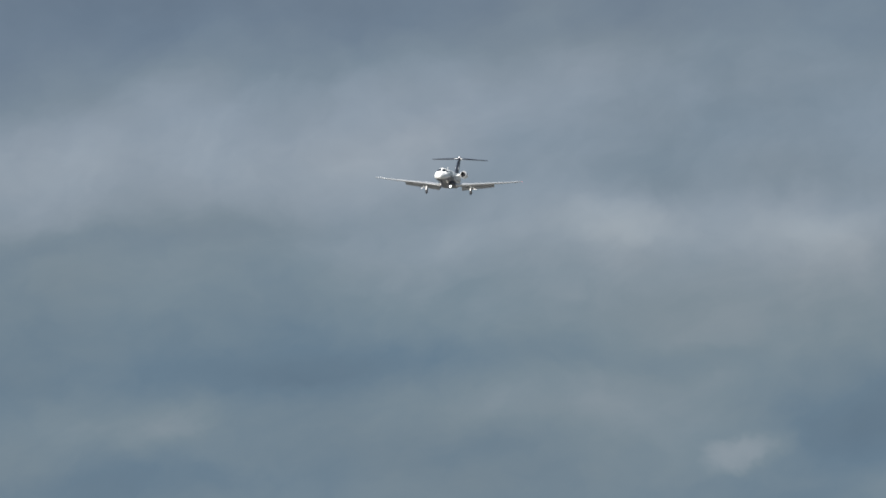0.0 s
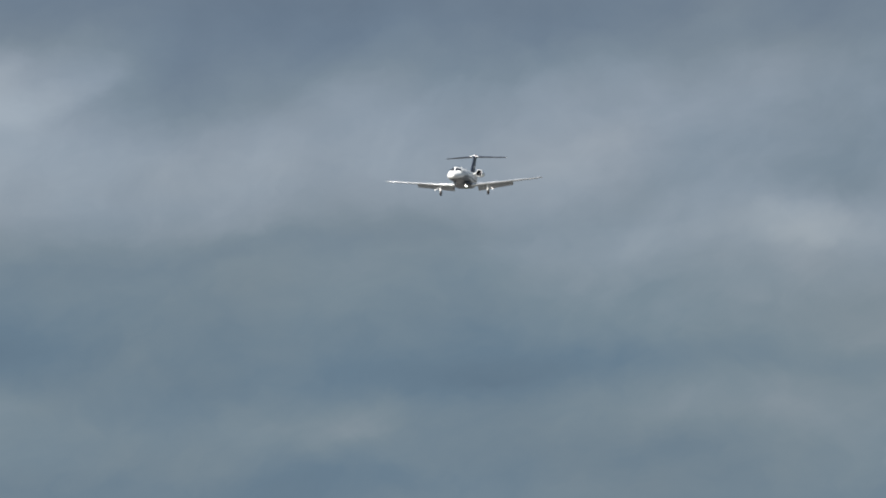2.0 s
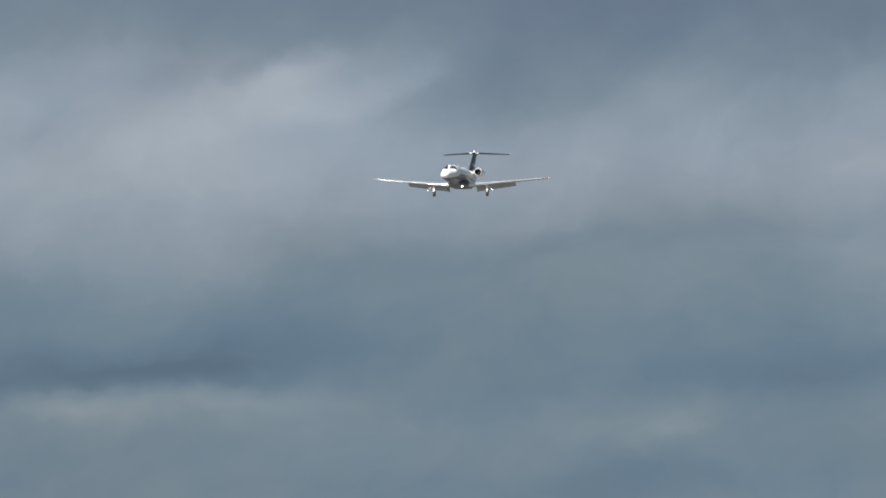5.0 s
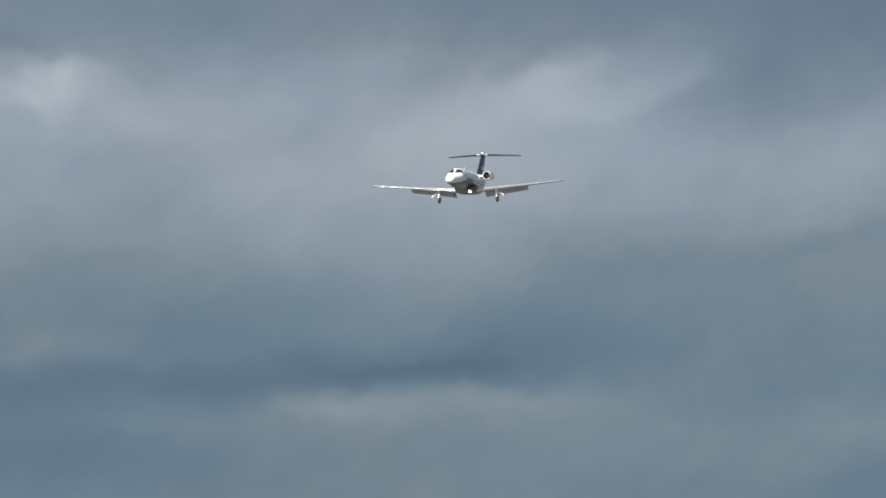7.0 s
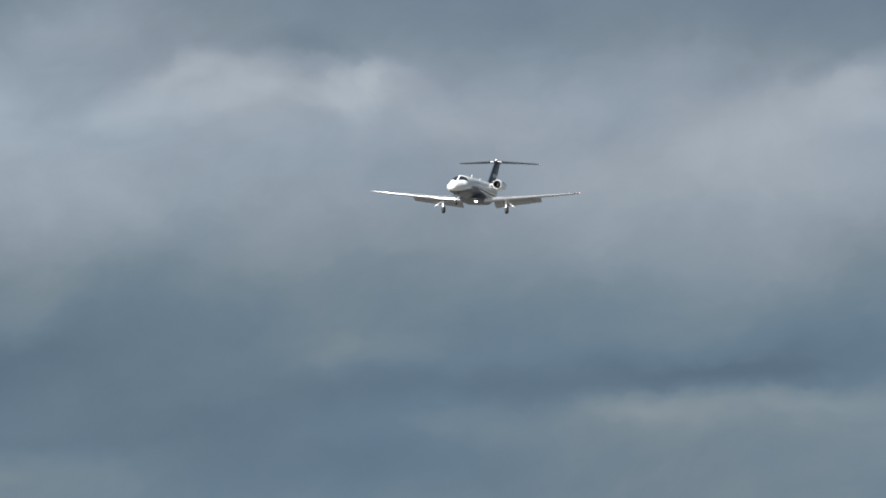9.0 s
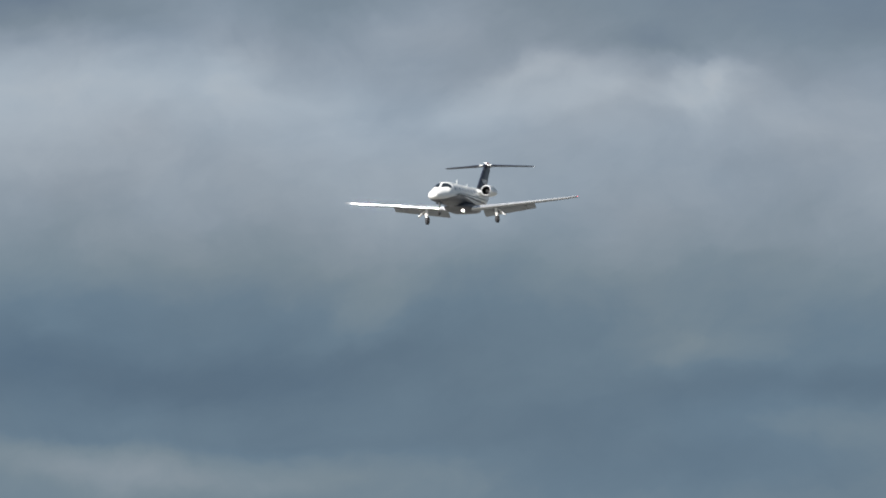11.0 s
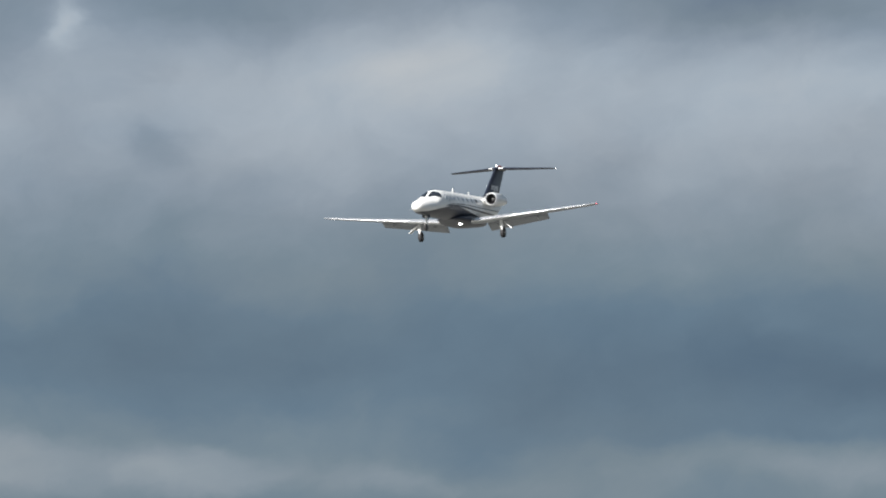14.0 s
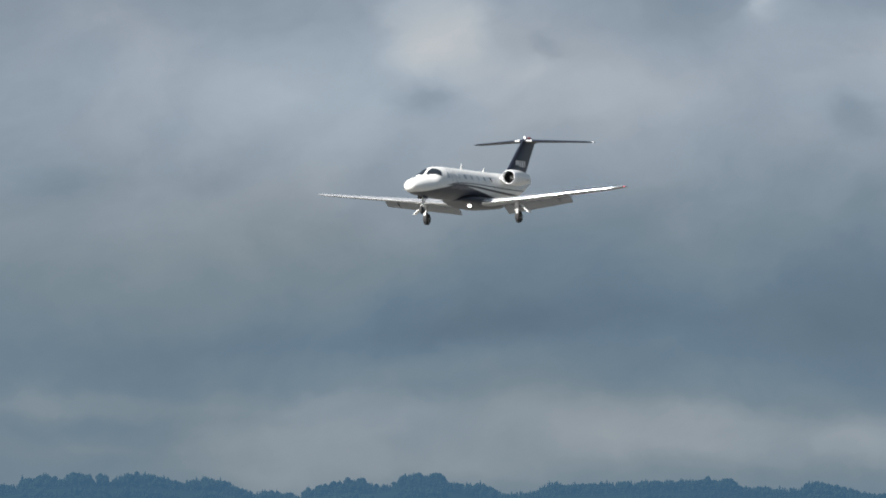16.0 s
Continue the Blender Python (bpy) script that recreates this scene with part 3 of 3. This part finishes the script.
def build_nacelle(side, jet):
    c = (-1.37, 1.30 * side, 2.32)
    n = 32
    prof = ((0.0, 0.335), (-0.06, 0.362), (-0.35, 0.39), (-0.75, 0.40), (-1.2, 0.38), (-1.7, 0.32), (-2.1, 0.26))
    rings = [ring_x(c[0] + a, c[1], c[2], r, r, n) for a, r in prof]
    inner = [ring_x(c[0] + a, c[1], c[2], r, r, n) for a, r in ((-2.09, 0.23), (-1.9, 0.24))]
    nac = part("engine_nacelle", loft(rings + inner, cap=False), M_WHITE, jet, "white engine nacelle")
    lip = [ring_x(c[0] + a, c[1], c[2], r, r, n) for a, r in ((-0.22, 0.386), (-0.05, 0.366), (0.02, 0.345), (0.035, 0.325), (0.02, 0.308), (-0.06, 0.296), (-0.16, 0.292))]
    part("intake_lip", loft(lip, cap=False), M_LIP, nac, "bright polished metal intake lip")
    duct = [ring_x(c[0] + a, c[1], c[2], r, r, n) for a, r in ((-0.15, 0.293), (-0.5, 0.30), (-0.52, 0.04))]
    part("intake_duct", loft(duct, cap=False), M_DARK, nac)
    bm = bmesh.new()
    for i in range(18):
        a = 2 * math.pi * i / 18
        m = Matrix.Translation((c[0] - 0.40, c[1], c[2])) @ Matrix.Rotation(a, 4, "X") @ Matrix.Translation((0, 0, 0.18)) @ Matrix.Rotation(radians(40), 4, "Z")
        box((0.01, 0.075, 0.23), m, bm)
    part("fan", bm, M_DARK, nac)
    part("spinner", turned(((-0.1, 0.09), (0.0, 0.085), (0.08, 0.05), (0.13, 0.005)), (c[0] - 0.38, c[1], c[2]), (1, 0, 0), 16), M_STEEL, nac)
    part("exhaust_cone", turned(((0, 0.235), (0.1, 0.17), (0.45, 0.02)), (c[0] - 1.88, c[1], c[2]), (-1, 0, 0), 18), M_DARK, nac)
    # pylon to the fuselage
    rings = []
    for y, x, chord in ((0.45, -1.75, 2.0), (1.0, -1.85, 1.8)):
        rings.append([(x - a, y * side, 2.26 + (y - 0.45) * 0.06 + b) for a, b in airfoil(chord, 0.12, n=8)])
    part("pylon", loft(rings), M_WHITE, nac)
    bm = tube((c[0] - 1.45, c[1] + 0.38 * side, c[2] - 0.1), (c[0] - 1.95, c[1] + 0.28 * side, c[2] - 0.06), 0.03, 0.02, 8)
    part("vent_scoop", bm, M_STEEL, nac)


def build_tail(jet):
    fin_st = ((2.35, -3.55, 2.65, 0, 0.11), (2.75, -4.02, 2.32, 0, 0.12), (3.6, -5.00, 1.95, 0, 0.11), (4.28, -5.82, 1.64, 0, 0.10), (4.38, -5.95, 1.52, 0, 0.09))
    fin = part("fin", wing_skin(fin_st, 1, upright=True), M_NAVY, jet, "navy swept tail fin")
    rud = []
    for z, x, chord in ((2.85, -4.14, 2.28), (3.6, -5.00, 1.95), (4.2, -5.72, 1.68)):
        rud.append([(x - a, b + math.copysign(0.004, b), z) for a, b in airfoil(chord, 0.105, n=8, start=0.70, end=1.0, camber=0)])
    part("rudder", loft(rud), M_NAVY, fin)
    part("dorsal_fillet", loft([[(-3.5, 0.03, 2.55), (-3.5, -0.03, 2.55), (-4.6, -0.11, 2.5), (-4.6, 0.11, 2.5)], [(-3.6, 0.01, 2.62), (-3.6, -0.01, 2.62), (-4.9, -0.06, 3.05), (-4.9, 0.06, 3.05)]]), M_NAVY, fin)
    # registration on both sides: plain bars
    pale = material("pale_lettering", (0.74, 0.75, 0.76), 0.5, spread=0.15)
    for side in (1, -1):
        for i, (w, h) in enumerate(((0.17, 0.30), (0.15, 0.30), (0.16, 0.30), (0.15, 0.30), (0.16, 0.30))):
            x, z = -5.00 - 0.235 * i, 3.20
            m = Matrix.Translation((x, side * 0.128, z)) @ Matrix.Rotation(radians(-4 * side), 4, "X") @ Matrix.Rotation(radians(0), 4, "Y")
            bm = box((w, 0.006, h), m)
            part("registration_bar", bm, pale, fin, smooth=False)
    # tailplane
    half = ((0.0, -5.98, 1.62, 4.37, 0.085), (0.3, -6.05, 1.55, 4.37, 0.085), (1.6, -6.50, 1.22, 4.335, 0.075), (2.95, -6.98, 0.92, 4.30, 0.07), (3.12, -7.16, 0.66, 4.29, 0.05))
    for side in (1, -1):
        st = part("tailplane", wing_skin(half, side), M_NAVY, jet, "dark tailplane half on top of the fin")
        part("leading_edge", wing_skin([(y, x, c, z, t) for y, x, c, z, t in ((0.18, -6.02, 1.58, 4.37, 0.085), (0.44, -6.10, 1.51, 4.365, 0.085))], side, 0, 0.10, grow=0.006), M_WHITE, st, "white root of the leading edge")
        bm = turned(((-0.08, 0.006), (-0.04, 0.014), (0.04, 0.017), (0.08, 0.006)), (-7.5, 3.13 * side, 4.295), (1, 0, 0), 8)
        part("tip_cap", bm, M_TAILWHITE if side > 0 else M_NAVY, st)
        el = [[(x - a, y * side, z + b + math.copysign(0.003, b)) for a, b in airfoil(c, t, n=6, start=0.7, end=1.0, camber=0)] for y, x, c, z, t in (half[1], half[2], half[3])]
        part("elevator", loft(el), M_NAVY, st)
    part("tail_bullet", turned(((-1.1, 0.03), (-0.7, 0.10), (0.0, 0.15), (0.55, 0.12), (0.85, 0.02)), (-6.75, 0, 4.38), (1, 0, 0), 16), M_NAVY, jet)
    beacon = part("beacon", turned(((-0.02, 0.13), (0.05, 0.12), (0.09, 0.07), (0.11, 0.01)), (-6.78, 0, 4.49), (0, 0, 1), 14), M_BEACON, jet, "dark red beacon lens")
    part("beacon_base", turned(((-0.06, 0.10), (0.0, 0.09)), (-6.78, 0, 4.49), (0, 0, 1), 14), M_NAVY, beacon)
    part("tail_light", turned(((0, 0.05), (0.05, 0.04), (0.08, 0.01)), (-6.25, 0, 4.50), (0.4, 0, 1), 10), M_TAILWHITE, jet, "white tail light")


def build_wheel(name, x, y, z, r, w, parent):
    prof = [(-w / 2, r * 0.62), (-w / 2, r * 0.86), (-w * 0.36, r * 0.97), (-w * 0.1, r), (w * 0.1, r), (w * 0.36, r * 0.97), (w / 2, r * 0.86), (w / 2, r * 0.62)]
    wheel = part(name, turned(prof, (x, y, z), (0, 1, 0), 28), M_TYRE, parent, "black rubber tyre")
    for s in (1, -1):
        part("hub", turned(((0, r * 0.5), (0.012, r * 0.46), (0.0, r * 0.3), (0.03, r * 0.2), (0.035, 0.01)), (x, y + s * w / 2, z), (0, s, 0), 18), M_HUB, wheel)


def build_main_gear(side, jet):
    y = 2.46 * side
    gear = part("main_gear_leg", tube((0.12, y - 0.02 * side, 1.16), (0.20, y, 0.52), 0.062, 0.055, 14), M_WHITE, jet, "white trailing-link landing gear leg")
    part("trailing_link", tube((0.22, y, 0.50), (0.0, y, 0.285), 0.055, 0.05, 12), M_WHITE, gear)
    part("shock_strut", tube((-0.02, y, 1.0), (-0.02, y, 0.36), 0.035, 0.028, 10), M_STEEL, gear)
    part("axle", tube((0, y - 0.13, 0.285), (0, y + 0.15, 0.285), 0.035, n=10), M_STEEL, gear)
    part("brake_line", tube((0.10, y + 0.07 * side, 1.05), (0.02, y + 0.09 * side, 0.34), 0.012, n=6), M_DARK, gear)
    build_wheel("main_wheel", 0.0, y, 0.285, 0.285, 0.20, gear)
    part("leg_fairing", box((0.05, 0.17, 0.42), Matrix.Translation((0.27, y, 0.80)) @ Matrix.Rotation(radians(7), 4, "Y"), bevel=0.015), M_WHITE, gear, "white leg fairing")
    # outboard door: hangs out and down from the wing
    m = Matrix.Translation((0.10, y + 0.38 * side, 0.70)) @ Matrix.Rotation(radians(50 * side), 4, "X")
    part("gear_door", box((0.36, 0.05, 0.62), m, bevel=0.015), M_WHITE, gear, "white landing gear door")
    part("door_link", tube((0.1, y, 0.8), (0.08, y + 0.3 * side, 0.76), 0.014, n=6), M_STEEL, gear)
    # flat dark plate inboard of the leg, standing for the open bay's shade
    m = Matrix.Translation((0.0, y - 0.62 * side, 1.055)) @ Matrix.Rotation(radians(4.4 * side), 4, "X")
    part("wheel_bay_shade", box((0.62, 0.66, 0.03), m, bevel=0.01), M_DARK, gear, "flat dark plate for the shade in the open wheel bay")


def build_nose_gear(jet):
    x = 5.95
    gear = part("nose_gear_leg", tube((x - 0.1, 0, 1.12), (x, 0, 0.48), 0.055, 0.045, 12), M_WHITE, jet, "white nose gear leg")
    part("nose_fork", box((0.10, 0.17, 0.09), Matrix.Translation((x, 0, 0.60)), bevel=0.02), M_WHITE, gear)
    for s in (1, -1):
        part("fork_arm", tube((x, 0.085 * s, 0.60), (x, 0.085 * s, 0.42), 0.022, n=8), M_STEEL, gear)
        m = Matrix.Translation((x - 0.05, 0.15 * s, 1.02)) @ Matrix.Rotation(radians(8 * s), 4, "X")
        part("gear_door", box((0.50, 0.02, 0.15), m, bevel=0.006), M_NAVY, gear, "navy nose gear door")
    part("drag_brace", tube((x - 0.55, 0, 1.02), (x - 0.03, 0, 0.68), 0.025, n=8), M_STEEL, gear)
    build_wheel("nose_wheel", x, 0, 0.42, 0.22, 0.12, gear)


def build_jet():
    jet = new("business_jet")
    tagged(jet, "white and navy twin-engine business jet landing with wheels and flaps down", "airplane")
    xs = [7.59, 7.57, 7.53, 7.46, 7.36, 7.22, 7.05, 6.85, 6.6, 6.35, 6.1, 5.9, 5.75, 5.6, 5.45, 5.3, 5.15, 5.0, 4.8, 4.6, 4.3, 3.9] + [3.4 - 0.5 * i for i in range(20)] + [-6.4, -6.65, -6.85, -6.95]
    n = 56
    rings = [[hull(x, 2 * math.pi * i / n) for i in range(n)] for x in xs]
    fus = part("fuselage", loft(rings), M_LIVERY, jet, "white fuselage with navy belly and cheat lines")
    # cockpit glazing, four panes with posts between them
    for s in (1, -1):
        def a(d):
            return 90 - s * (90 - d)
        part("windshield_pane", hull_panel(((5.86, a(85.5)), (5.16, a(25)), (4.84, a(51)), (5.12, a(86.5))), n=9), M_GLASS, fus, "dark tinted windshield pane")
        # side window: its reflection is put in as a pale base colour
        part("side_window", hull_panel(((4.72, a(19)), (4.36, a(17)), (4.28, a(41)), (4.48, a(43)))), M_PALE_PANE, fus, "cockpit side window, its pale reflection painted in")
        for i in range(6):
            part("cabin_window", hull_oval(3.30 - 0.76 * i, a(27), 0.13, 10.5), M_GLASS if i == 5 else M_PALE_PANE, fus, "small oval cabin window" if i == 5 else "small oval cabin window with its blind drawn")
    # cabin door seam on the left side
    seam = material("panel_seam", (0.25, 0.26, 0.27), 0.5)
    for x in (4.12, 3.62):
        part("door_seam", hull_panel(((x, -20), (x - 0.018, -20), (x - 0.018, 58), (x, 58)), out=0.004, n=9, deep=0.012), seam, fus)
    for d in (-20, 58):
        part("door_seam", hull_panel(((4.12, d), (3.602, d), (3.602, d + 1.2), (4.12, d + 1.2)), out=0.004, n=9, deep=0.012), seam, fus)
    # belly fairing round the wing root
    rings = []
    for x, w, zb, zt in ((2.7, 0.30, 1.00, 1.10), (2.2, 0.66, 0.95, 1.20), (1.5, 0.90, 0.87, 1.30), (0.6, 1.00, 0.73, 1.34), (-0.6, 1.00, 0.68, 1.34), (-2.2, 0.74, 0.80, 1.28), (-3.4, 0.25, 1.02, 1.2)):
        ring = []
        for i in range(28):
            c, s = math.cos(2 * math.pi * i / 28), math.sin(2 * math.pi * i / 28)
            ring.append((x, w * math.copysign(abs(c) ** 0.7, c), (zb + zt) / 2 + (zt - zb) / 2 * math.copysign(abs(s) ** 0.7, s)))
        rings.append(ring)
    part("belly_fairing", loft(rings), M_NAVY, jet, "dark navy belly fairing")
    for side in (1, -1):
        build_wing(side, jet)
        build_nacelle(side, jet)
        build_main_gear(side, jet)
    build_tail(jet)
    build_nose_gear(jet)
    # landing light under the belly, with its housing
    lamp = part("landing_light", turned(((-0.10, 0.085), (0.0, 0.098), (0.03, 0.085), (0.04, 0.01)), (1.17, 0.35, 0.87), (1, 0, -0.06), 18), M_GLOW, jet, "bright lit landing light")
    part("lamp_housing", turned(((-0.34, 0.04), (-0.12, 0.15), (-0.01, 0.165), (0.01, 0.15)), (1.15, 0.35, 0.87), (1, 0, -0.06), 18), M_DARK, lamp)
    # blade aerials on the crown and belly
    for x, h, c in ((1.33, 0.27, 0.30), (-1.29, 0.19, 0.28)):
        top = hull(x, radians(90))
        st = [(top.z - 0.04, x + c / 2, c, 0, 0.24), (top.z + h * 0.8, x + c / 2 - 0.10, c * 0.6, 0, 0.24), (top.z + h, x + c / 2 - 0.16, c * 0.4, 0, 0.2)]
        part("blade_aerial", wing_skin(st, 1, upright=True), M_WHITE, jet, "white blade aerial")
    for s in (1, -1):
        p = hull(6.75, radians(-18 if s > 0 else 198))
        part("pitot_probe", tube(p, p + Vector((0.16, 0.07 * s, -0.02)), 0.014, 0.008, 6), M_STEEL, jet)
    return jet


jet = build_jet()


# ---- what moves ----
def motions():
    walk(jet, [
        (0.0, pose(0.66, 1304.11, 68.81, -2.16, -1.01, -99.02)),
        (0.5, pose(-3.50, 1281.40, 67.70, -1.82, -0.96, -99.45)),
        (1.0, pose(-7.79, 1258.68, 66.57, -0.51, -0.94, -99.44)),
        (1.5, pose(-12.19, 1235.95, 65.41, -0.37, -0.87, -99.45)),
        (2.0, pose(-16.67, 1213.20, 64.23, 0.97, -0.90, -99.28)),
        (2.5, pose(-21.20, 1190.43, 63.03, 1.87, -0.95, -99.14)),
        (3.0, pose(-25.78, 1167.64, 61.81, 1.06, -0.94, -99.22)),
        (3.5, pose(-30.37, 1144.83, 60.58, -0.24, -0.88, -99.37)),
        (4.0, pose(-34.95, 1122.00, 59.33, -0.96, -0.92, -99.08)),
        (6.5, pose(-57.43, 1007.45, 52.90, 1.48, -0.86, -98.31)),
        (7.0, pose(-61.78, 984.46, 51.59, 1.07, -0.57, -97.88)),
        (7.5, pose(-66.07, 961.44, 50.28, 0.25, -0.77, -98.18)),
        (8.0, pose(-70.30, 938.39, 48.97, -0.44, -0.80, -98.46)),
        (8.5, pose(-74.49, 915.30, 47.65, -1.33, -0.93, -98.69)),
        (9.0, pose(-78.63, 892.18, 46.33, -1.23, -1.26, -98.83)),
        (11.5, pose(-98.89, 775.91, 39.77, 1.01, -0.65, -98.39)),
        (12.0, pose(-102.93, 752.49, 38.47, 0.71, -0.51, -98.57)),
        (12.5, pose(-106.98, 729.00, 37.18, -0.38, -0.62, -98.84)),
        (13.0, pose(-111.05, 705.43, 35.89, 0.53, -0.46, -99.23)),
        (13.5, pose(-115.15, 681.76, 34.62, 1.31, -0.45, -99.23)),
        (14.0, pose(-119.28, 658.00, 33.35, 2.03, -0.34, -99.32)),
        (14.5, pose(-123.44, 634.13, 32.09, 2.90, -0.28, -99.65)),
        (15.0, pose(-127.62, 610.14, 30.85, 1.69, -0.42, -100.04)),
        (15.5, pose(-131.81, 586.01, 29.61, 1.01, -0.31, -100.13)),
        (16.0, pose(-136.01, 561.72, 28.39, 0.23, -0.19, -100.57)),
    ])


motions()
